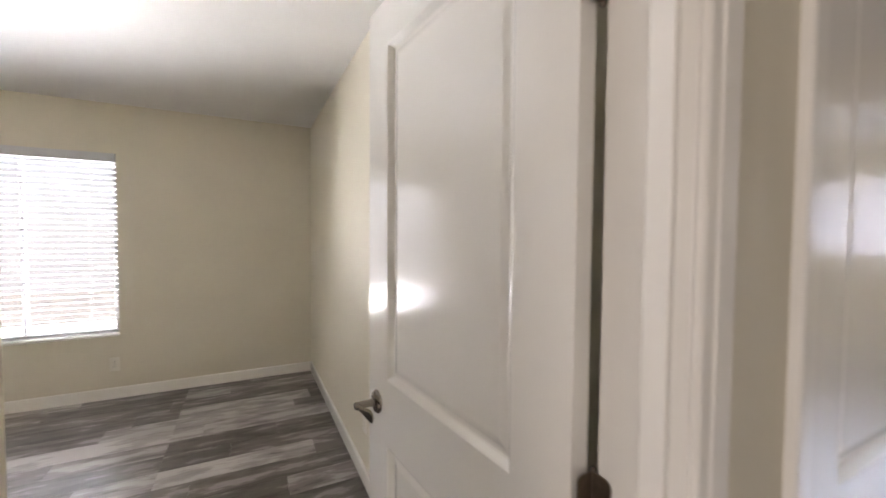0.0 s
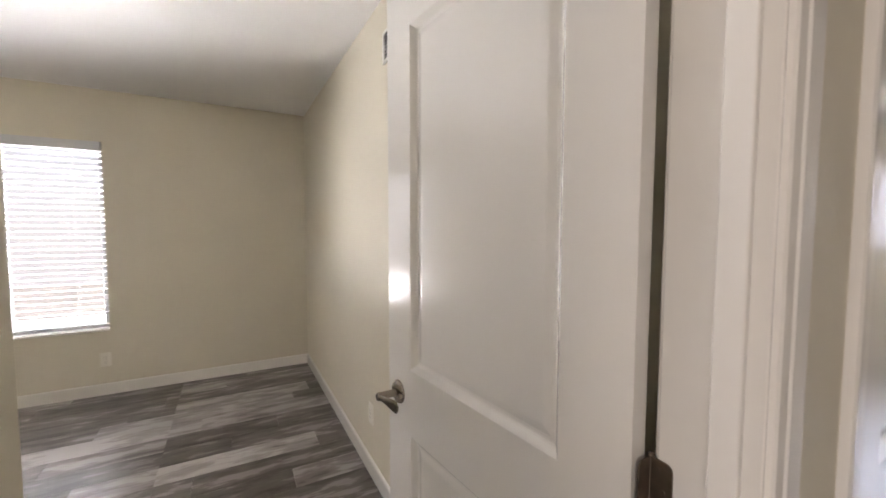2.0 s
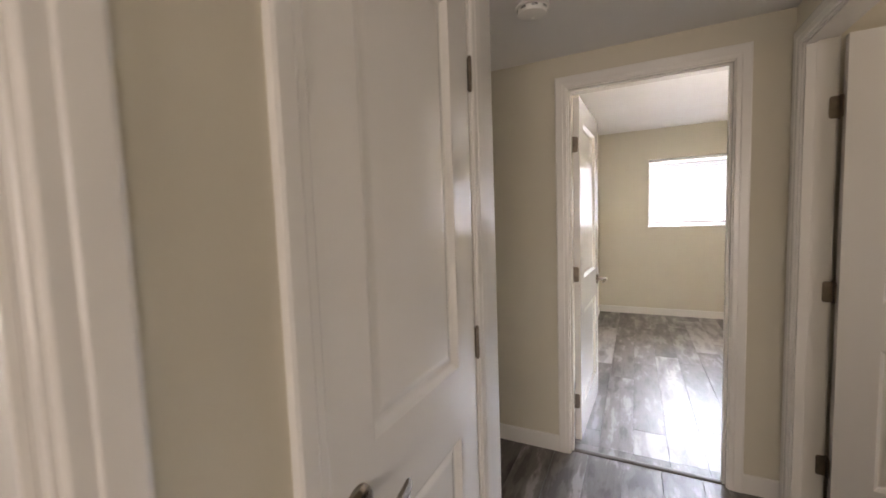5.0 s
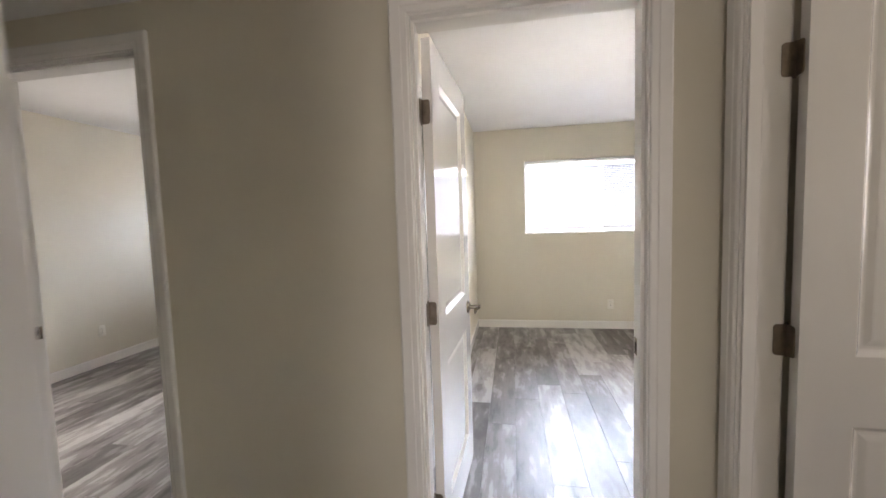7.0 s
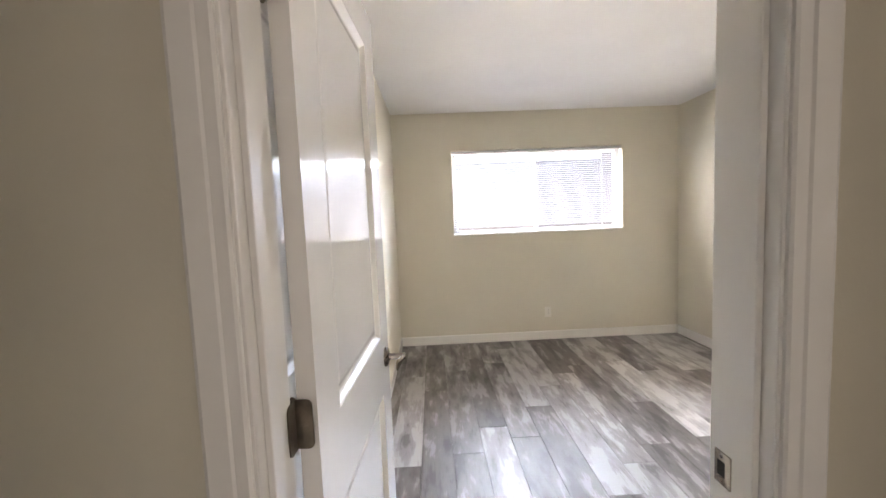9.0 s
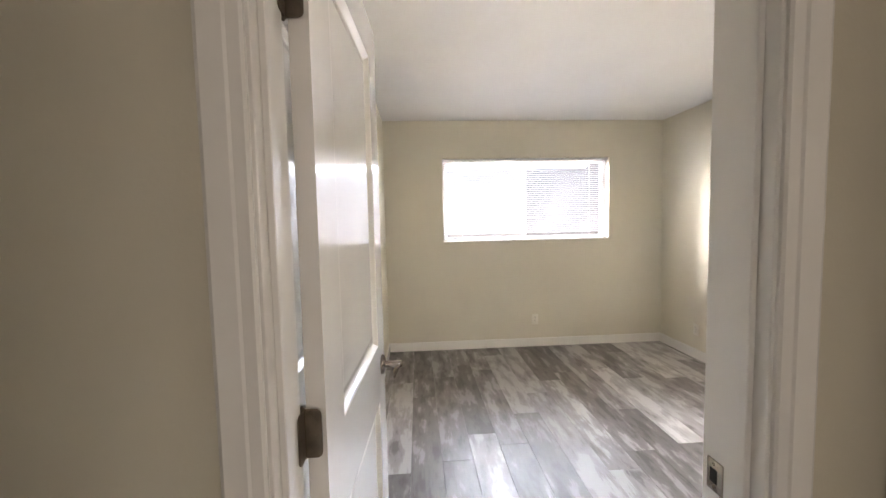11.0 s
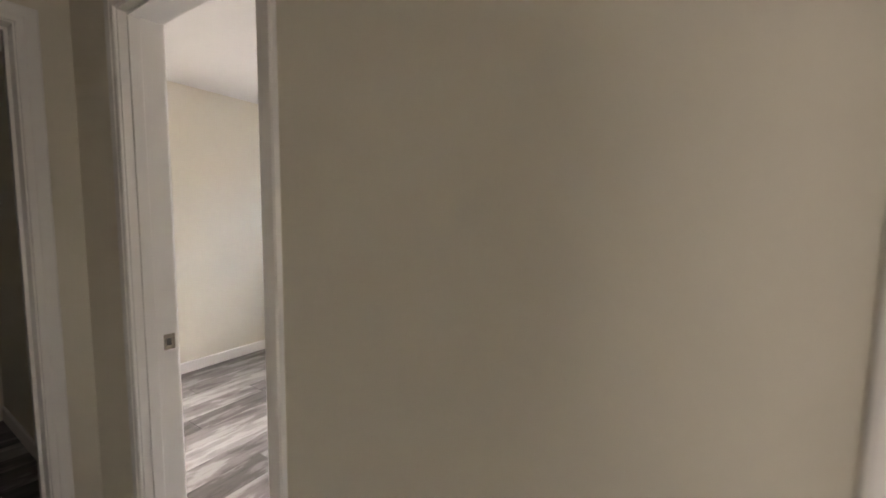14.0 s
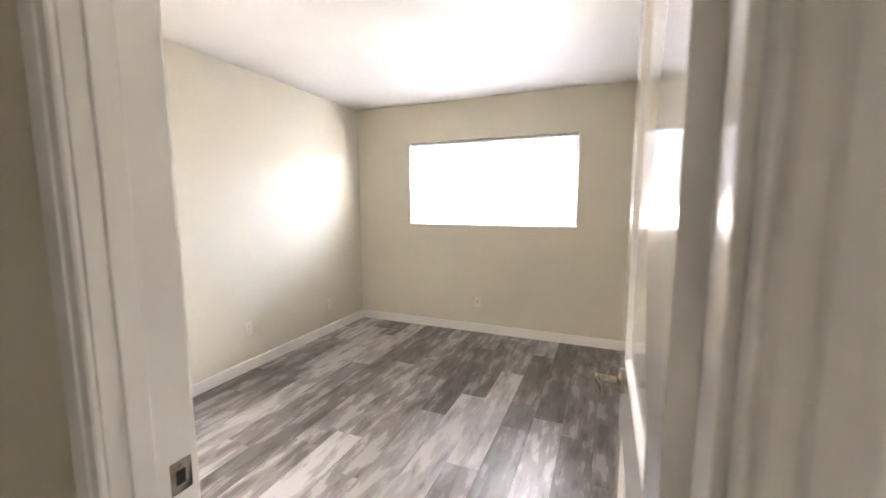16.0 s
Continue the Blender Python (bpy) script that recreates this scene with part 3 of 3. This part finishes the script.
# ---- windows and blinds ----
def window(name, w, h, depth, m, label, screen=True):
    """A vinyl sliding window with its sill; local x across, y outwards, origin at the lower middle of the opening's room face."""
    win = thing(name, label, "window", m, kind="structure")
    f = 0.045
    y0, y1 = depth - 0.065, depth - 0.005

    def bar(nm, x0, x1, z0, z1, a=y0, b=y1):
        bm = bmesh.new()
        soft_box(bm, x0, x1, a, b, z0, z1, 0.004, 2)
        part(nm, bm, VINYL, win)

    bar("window_frame", -w / 2 + 0.001, -w / 2 + f, 0.001, h - 0.001)
    bar("window_frame", w / 2 - f, w / 2 - 0.001, 0.001, h - 0.001)
    bar("window_frame", -w / 2 + f, w / 2 - f, 0.001, f)
    bar("window_frame", -w / 2 + f, w / 2 - f, h - f, h - 0.001)
    bar("meeting_stile", -0.013, 0.013, f, h - f, y0 + 0.006, y1 - 0.006)
    for s in (-1, 1):
        bm = bmesh.new()
        x0, x1 = sorted((s * 0.0132, s * (w / 2 - f)))
        box(bm, x0, x1, y0 + 0.025 + 0.008 * s, y0 + 0.031 + 0.008 * s, f, h - f)
        pane = part("pane", bm, GLASS, win)
        pane.visible_shadow = False
    if screen:
        bm = bmesh.new()
        box(bm, 0.014, w / 2 - 0.012, y1 - 0.001, y1 + 0.0005, 0.012, h - 0.012)
        part("insect_screen", bm, SCREEN, win, "fine grey insect mesh over one sash")
    bm = bmesh.new()
    soft_box(bm, -w / 2 + 0.001, w / 2 - 0.001, -0.006, y0, 0.0005, 0.016, 0.003, 2)
    part("window_sill", bm, TRIM, win)
    return win


def slat_mesh(length, width, crown, thick):
    bm = bmesh.new()
    n = 5
    sections = []
    for x in (-length / 2, length / 2):
        top = [(-width / 2 + width * k / (n - 1), crown * (1 - (2 * k / (n - 1) - 1) ** 2)) for k in range(n)]
        ring = [bm.verts.new((x, y, z + thick / 2)) for y, z in top] + [bm.verts.new((x, y, z - thick / 2)) for y, z in reversed(top)]
        sections.append(ring)
    k = len(sections[0])
    for i in range(k):
        bm.faces.new((sections[0][i], sections[0][(i + 1) % k], sections[1][(i + 1) % k], sections[1][i]))
    bm.faces.new(sections[0])
    bm.faces.new(sections[1][::-1])
    return mesh_of("slat", bm, SLAT, True)


def blind(label, w, h, m, pitch, width, tilt, head, depth, thick, crown, cords, wand):
    """A horizontal blind hung inside a window's recess: head rail, slats, bottom rail, ladder cords and tilt wand."""
    b = thing("window_blind", label, "blind", m)
    w -= 0.016
    bm = bmesh.new()
    soft_box(bm, -w / 2 - 0.003, w / 2 + 0.003, depth - width / 2 - 0.008, depth + width / 2, h - head, h - 0.003, 0.004, 2)
    part("head_rail", bm, VINYL, b)
    me = slat_mesh(w, width, crown, thick)
    rnd = random.Random(5)
    z = h - head - pitch * 0.7
    while z > 0.055:
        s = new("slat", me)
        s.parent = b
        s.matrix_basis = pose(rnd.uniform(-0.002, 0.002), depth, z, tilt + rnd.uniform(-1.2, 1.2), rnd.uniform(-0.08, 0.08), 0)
        z -= pitch
    bm = bmesh.new()
    soft_box(bm, -w / 2, w / 2, depth - width / 2, depth + width / 2, 0.024, 0.024 + max(0.012, width * 0.32), 0.004, 2)
    part("bottom_rail", bm, VINYL, b)
    for cx in cords:
        for cy in (depth - width / 2 - 0.001, depth + width / 2 + 0.001):
            bm = bmesh.new()
            tube(bm, (cx, cy, 0.03), (cx, cy, h - head), 0.0008, None, 6)
            part("ladder_cord", bm, PLASTIC, b)
    bm = bmesh.new()
    tube(bm, (wand, depth - width / 2 - 0.012, h * 0.18), (wand, depth - width / 2 - 0.012, h - head * 0.6), 0.0035, None, 8)
    part("tilt_wand", bm, PLASTIC, b)
    return b


w1, h1 = W1[1] - W1[0], W1[3] - W1[2]
m1 = pose((W1[0] + W1[1]) / 2, R1Y, W1[2])
window("window_1", w1, h1, 0.15, m1, "white vinyl sliding window behind a blind", False)
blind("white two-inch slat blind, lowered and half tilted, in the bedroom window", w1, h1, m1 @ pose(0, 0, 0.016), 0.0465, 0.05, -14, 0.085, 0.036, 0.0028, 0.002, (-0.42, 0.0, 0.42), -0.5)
w2, h2 = W2[1] - W2[0], W2[3] - W2[2]
m2 = pose(REX, (W2[0] + W2[1]) / 2, W2[2], 0, 0, -90)
window("window_2", w2, h2, 0.15, m2, "white vinyl sliding window behind a mini blind")
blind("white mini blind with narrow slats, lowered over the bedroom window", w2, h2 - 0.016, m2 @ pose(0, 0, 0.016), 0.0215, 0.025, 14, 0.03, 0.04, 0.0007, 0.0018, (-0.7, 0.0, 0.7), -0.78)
w3, h3 = W3[1] - W3[0], W3[3] - W3[2]
m3 = pose(REX, (W3[0] + W3[1]) / 2, W3[2], 0, 0, -90)
window("window_3", w3, h3, 0.15, m3, "white vinyl sliding window behind a mini blind")
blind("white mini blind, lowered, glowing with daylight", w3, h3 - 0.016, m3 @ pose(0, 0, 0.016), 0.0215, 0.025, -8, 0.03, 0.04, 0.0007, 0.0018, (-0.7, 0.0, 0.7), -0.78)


# ---- baseboards ----
def baseboard(p, q, face):
    """A baseboard from p to q along a wall; face: the direction into the room."""
    bm = bmesh.new()
    prof = [(0.0, 0.0), (0.012, 0.0), (0.012, 0.080), (0.010, 0.088), (0.005, 0.093), (0.0, 0.093)]
    ends = []
    for x, y in (p, q):
        ends.append([bm.verts.new((x + face[0] * o, y + face[1] * o, z)) for o, z in prof])
    for i in range(len(prof)):
        j = (i + 1) % len(prof)
        bm.faces.new((ends[0][i], ends[0][j], ends[1][j], ends[1][i]))
    bm.faces.new(ends[0])
    bm.faces.new(ends[1][::-1])
    setting("baseboard", bm, TRIM, "white painted wooden baseboard", "baseboard")


CW = 0.0665
t = 0.012
baseboard((R1W, R1Y), (R1X - t, R1Y), (0, -1))
baseboard((R1X, YN1), (R1X, R1Y), (-1, 0))
baseboard((-0.37, YN1 + 0.001), (-0.37, 1.21 + t), (1, 0))
baseboard((R1W, 1.21), (-0.37, 1.21), (0, 1))
baseboard((R1W, 1.21 + t), (R1W, R1Y - t), (1, 0))
baseboard((A1 + CW, YN1), (R1X - t, YN1), (0, 1))
baseboard((A1 + CW, YN0), (B0 - CW, YN0), (0, -1))
baseboard((-4.2, YN0), (A0 - CW, YN0), (0, -1))
baseboard((0.55, YS1), (D0 - CW, YS1), (0, 1))
baseboard((XK, YN0), (XK, YF0), (1, 0))
baseboard((XC0, YS1), (XC0, C0 - CW), (-1, 0))
baseboard((XC0, C1 + CW), (XC0, E0 - CW), (-1, 0))
baseboard((XC0, E1 + CW), (XC0, YF0), (-1, 0))
baseboard((XK + t, YF0), (F0 - CW, YF0), (0, -1))
baseboard((F1 + CW, YF0), (XC0 - t, YF0), (0, -1))
baseboard((XC0, YF1), (XC0, 4.215), (-1, 0))
baseboard((XK, YF1), (XK, 4.215), (1, 0))
baseboard((XK + t, 4.215), (G0 - CW, 4.215), (0, -1))
baseboard((REX, R2S), (REX, R2N), (-1, 0))
baseboard((XC1, R2S), (REX - t, R2S), (0, 1))
baseboard((K1 + CW, R2N), (REX - t, R2N), (0, -1))
baseboard((XC1, R2S + t), (XC1, C0 - CW), (1, 0))
baseboard((REX, R3S), (REX, R3N), (-1, 0))
baseboard((XC1, R3N), (REX - t, R3N), (0, -1))
baseboard((XC1, R3S), (REX - t, R3S), (0, 1))
baseboard((XC1, R3S + t), (XC1, E0 - CW), (1, 0))
baseboard((XC1, E1 + CW), (XC1, R3N - t), (1, 0))

# narrow board that finishes the corner beside the closet door
bm = bmesh.new()
soft_box(bm, B1 + CW + 0.0005, XK + 0.006, YN0 - 0.010, YN0, 0.0, HEAD + 0.06, 0.003, 2)
setting("trim", bm, TRIM, "white painted corner board beside the closet door", "trim")


# ---- fixtures ----
def outlet(m, label="pale almond duplex outlet with its cover plate, low on the wall", plain=False):
    """A cover plate in the x-z plane that faces -y."""
    o = thing("wall_outlet", label, "outlet", m, "wall outlets")
    bm = bmesh.new()
    soft_box(bm, -0.035, 0.035, -0.006, 0.0, -0.057, 0.057, 0.003, 2)
    part("cover_plate", bm, ALMOND, o, "", True)
    if plain:
        bm = bmesh.new()
        lathe(bm, [(0.006, 0.0), (0.006, 0.008), (0.003, 0.009)], (0, -0.006, 0), (0, -1, 0), 12)
        part("coax_jack", bm, NICKEL, o)
        return o
    for z in (-0.02, 0.02):
        bm = bmesh.new()
        soft_box(bm, -0.017, 0.017, -0.008, -0.005, z - 0.0145, z + 0.0145, 0.002, 1)
        face = part("socket", bm, ALMOND, o)
        for x, zz, hh in ((-0.006, 0.003, 0.004), (0.006, 0.003, 0.0035), (0.0, -0.008, 0.002)):
            bm = bmesh.new()
            box(bm, x - 0.0012, x + 0.0012, -0.0084, -0.0075, z + zz - hh, z + zz + hh)
            part("slot", bm, DARK, face)
    bm = bmesh.new()
    lathe(bm, [(0.003, 0.0), (0.0025, 0.001)], (0, -0.006, 0), (0, -1, 0), 10)
    part("screw", bm, NICKEL, o)
    return o


outlet(pose(-0.893, R1Y, 0.288))
outlet(pose(R1X, 2.12, 0.345, 0, 0, -90))
outlet(pose(REX, -1.248, 0.30, 0, 0, -90))
outlet(pose(5.69, R2S, 0.283, 0, 0, 180))
outlet(pose(4.613, R3N, 0.352))
outlet(pose(5.62, R3N, 0.31))
outlet(pose(REX, 2.60, 0.33, 0, 0, -90), "pale almond cable outlet plate, low on the window wall", True)

# air register high on the first bedroom's wall
reg = thing("air_register", "small painted metal air register high on the bedroom wall", "vent", pose(R1X, 1.80, 2.20, 0, 0, -90))
bm = bmesh.new()
box(bm, -0.065, 0.065, -0.002, 0.0, -0.055, 0.055)
part("backing", bm, DARK, reg)
for x0, x1, z0, z1 in ((-0.083, 0.083, 0.055, 0.073), (-0.083, 0.083, -0.073, -0.055), (-0.083, -0.065, -0.055, 0.055), (0.065, 0.083, -0.055, 0.055)):
    bm = bmesh.new()
    soft_box(bm, x0, x1, -0.008, 0.0, z0, z1, 0.002, 1)
    part("frame", bm, PLASTIC, reg)
for k in range(7):
    bm = bmesh.new()
    box(bm, -0.065, 0.065, -0.0007, 0.0007, -0.005, 0.005)
    part("slat", bm, PLASTIC, reg, m=pose(0, -0.005, -0.047 + k * 0.0157, -55))

# smoke detector
sd = thing("smoke_detector", "round white smoke detector on the hall ceiling", "smoke detector", pose(2.087, 0.272, HC))
bm = bmesh.new()
lathe(bm, [(0.068, 0.0), (0.068, -0.008), (0.066, -0.010)], (0, 0, 0), (0, 0, 1), 40)
part("base", bm, PLASTIC, sd, "", True)
bm = bmesh.new()
lathe(bm, [(0.058, -0.010), (0.060, -0.012), (0.060, -0.022), (0.055, -0.030), (0.040, -0.035), (0.012, -0.036)], (0, 0, 0), (0, 0, 1), 40)
part("cover", bm, PLASTIC, sd, "", True)
for k in range(16):
    a = 2 * math.pi * (k // 2 + 0.5) / 8
    bm = bmesh.new()
    box(bm, -0.011, 0.011, -0.0012, 0.0012, -0.0012, 0.0012)
    part("vent_slot", bm, DARK, sd, m=pose(0.0592 * math.cos(a), 0.0592 * math.sin(a), -0.0145 - 0.0045 * (k % 2), 0, 0, math.degrees(a) + 90))
bm = bmesh.new()
lathe(bm, [(0.009, -0.0355), (0.009, -0.038), (0.007, -0.039)], (0.018, 0.0, 0), (0, 0, 1), 16)
part("test_button", bm, PLASTIC, sd, "", True)


# ---- transition strips ----
def strip(x, y0, y1):
    bm = bmesh.new()
    prof = [(-0.019, 0.0), (-0.016, 0.004), (-0.006, 0.0065), (0.006, 0.0065), (0.016, 0.004), (0.019, 0.0)]
    ends = [[bm.verts.new((x + o, y, z)) for o, z in prof] for y in (y0, y1)]
    for i in range(len(prof)):
        j = (i + 1) % len(prof)
        bm.faces.new((ends[0][i], ends[0][j], ends[1][j], ends[1][i]))
    bm.faces.new(ends[0])
    bm.faces.new(ends[1][::-1])
    setting("threshold", bm, STRIP, "narrow dark transition strip across the doorway", "threshold")


strip(2.70, C0 + 0.002, C1 - 0.002)
strip(2.70, E0 + 0.002, E1 - 0.002)


# dark weatherstrip sill under the entry door
bm = bmesh.new()
soft_box(bm, G0 + 0.001, G1 - 0.001, 4.195, 4.250, 0.0, 0.009, 0.003, 2)
setting("threshold", bm, STRIP, "low dark sill under the closed entry door", "threshold")


# ---- floor planks ----
PW, PL, GAP = 0.1815, 1.22, 0.0008
rnd = random.Random(11)
cache = {}


def plank_mesh(w, l, mat):
    key = (round(w, 3), round(l, 3), mat.name)
    if key not in cache:
        bm = bmesh.new()
        r = 0.0007
        x0, x1, y0, y1 = 0.0, l, 0.0, w
        lo = [bm.verts.new(p) for p in ((x0, y0, -0.012), (x1, y0, -0.012), (x1, y1, -0.012), (x0, y1, -0.012))]
        mi = [bm.verts.new(p) for p in ((x0, y0, -r), (x1, y0, -r), (x1, y1, -r), (x0, y1, -r))]
        hi = [bm.verts.new(p) for p in ((x0 + r, y0 + r, 0), (x1 - r, y0 + r, 0), (x1 - r, y1 - r, 0), (x0 + r, y1 - r, 0))]
        for a, b in ((lo, mi), (mi, hi)):
            for k in range(4):
                bm.faces.new((a[k], a[(k + 1) % 4], b[(k + 1) % 4], b[k]))
        bm.faces.new(hi)
        cache[key] = mesh_of("plank", bm, mat)
    return cache[key]


def lay(name, label, rects, y_start, pale=(), dark=0.34):
    """Planks along x over the rectangles; pale: points on planks that are whitewashed; dark: the share of dark planks,
    raised where the floor lies in dim light.
    """
    fl = thing(name, label, "floor", kind="structure")
    starts = {}
    for rx0, rx1, ry0, ry1 in rects:
        row = math.floor((ry0 - y_start) / PW)
        while y_start + row * PW < ry1 - 0.002:
            y0, y1 = max(ry0, y_start + row * PW + GAP / 2), min(ry1, y_start + (row + 1) * PW - GAP / 2)
            if row not in starts:
                starts[row] = rnd.uniform(0, PL)
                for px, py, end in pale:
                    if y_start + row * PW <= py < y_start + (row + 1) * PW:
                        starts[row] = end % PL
            k = math.floor((rx0 - starts[row]) / PL)
            while starts[row] + k * PL < rx1 - 0.002:
                s, e = starts[row] + k * PL, starts[row] + (k + 1) * PL
                x0, x1 = max(rx0, s + GAP / 2), min(rx1, e - GAP / 2)
                if x1 - x0 > 0.01 and y1 - y0 > 0.008:
                    pick = rnd.random()
                    mat = PLANK_DARK if pick < dark else PLANK_MID if pick < 0.82 else PLANK_PALE
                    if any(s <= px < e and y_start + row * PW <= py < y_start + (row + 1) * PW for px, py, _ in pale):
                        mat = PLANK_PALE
                    ob = new("plank", plank_mesh(y1 - y0, x1 - x0, mat))
                    ob.parent = fl
                    ob.location = (x0, y0, 0)
                k += 1
            row += 1
    return fl


# same floor as elsewhere; extra dark planks put its dim light into the colour
lay("floor_bedroom_one", "grey weathered vinyl plank floor", [(R1W, -0.37, 1.21, R1Y), (-0.37, R1X, YN1, R1Y), (A0, A1, YN0 + 0.06, YN1)], 3.47 - 20 * PW,
    [(0.2, 3.40, 0.433), (-0.5, 3.2, -0.187), (0.1, 2.58, 0.482)], 0.66)
# the hall's dimness is put into the colour by a larger dark share
lay("floor_hall", "grey weathered vinyl plank floor in the dim hall", [(-4.2, -1.4, -3.485, YN0), (-1.4, 0.55, -3.485, YS1), (-1.4, 2.70, YS1, YN0), (XK, XC0, YN0, YF0), (A0, A1, YN0, YN0 + 0.06), (XC0, 2.70, E0, E1), (F0, F1, YF0, YF1), (XK, XC0, YF1, 4.215), (D0, D1, YS0, YS1), (0.665, XC0, -2.9, YS0)], -0.05 - 20 * PW, (), 0.75)
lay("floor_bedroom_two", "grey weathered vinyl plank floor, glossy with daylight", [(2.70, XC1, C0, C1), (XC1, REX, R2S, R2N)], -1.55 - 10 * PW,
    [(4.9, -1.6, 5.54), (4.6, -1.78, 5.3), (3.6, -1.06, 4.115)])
lay("floor_bedroom_three", "grey weathered vinyl plank floor", [(2.70, XC1, E0, E1), (XC1, REX, R3S, R3N)], 2.833 - 14 * PW,
    [(3.9, 2.76, 4.169), (4.4, 2.2, 4.9)])
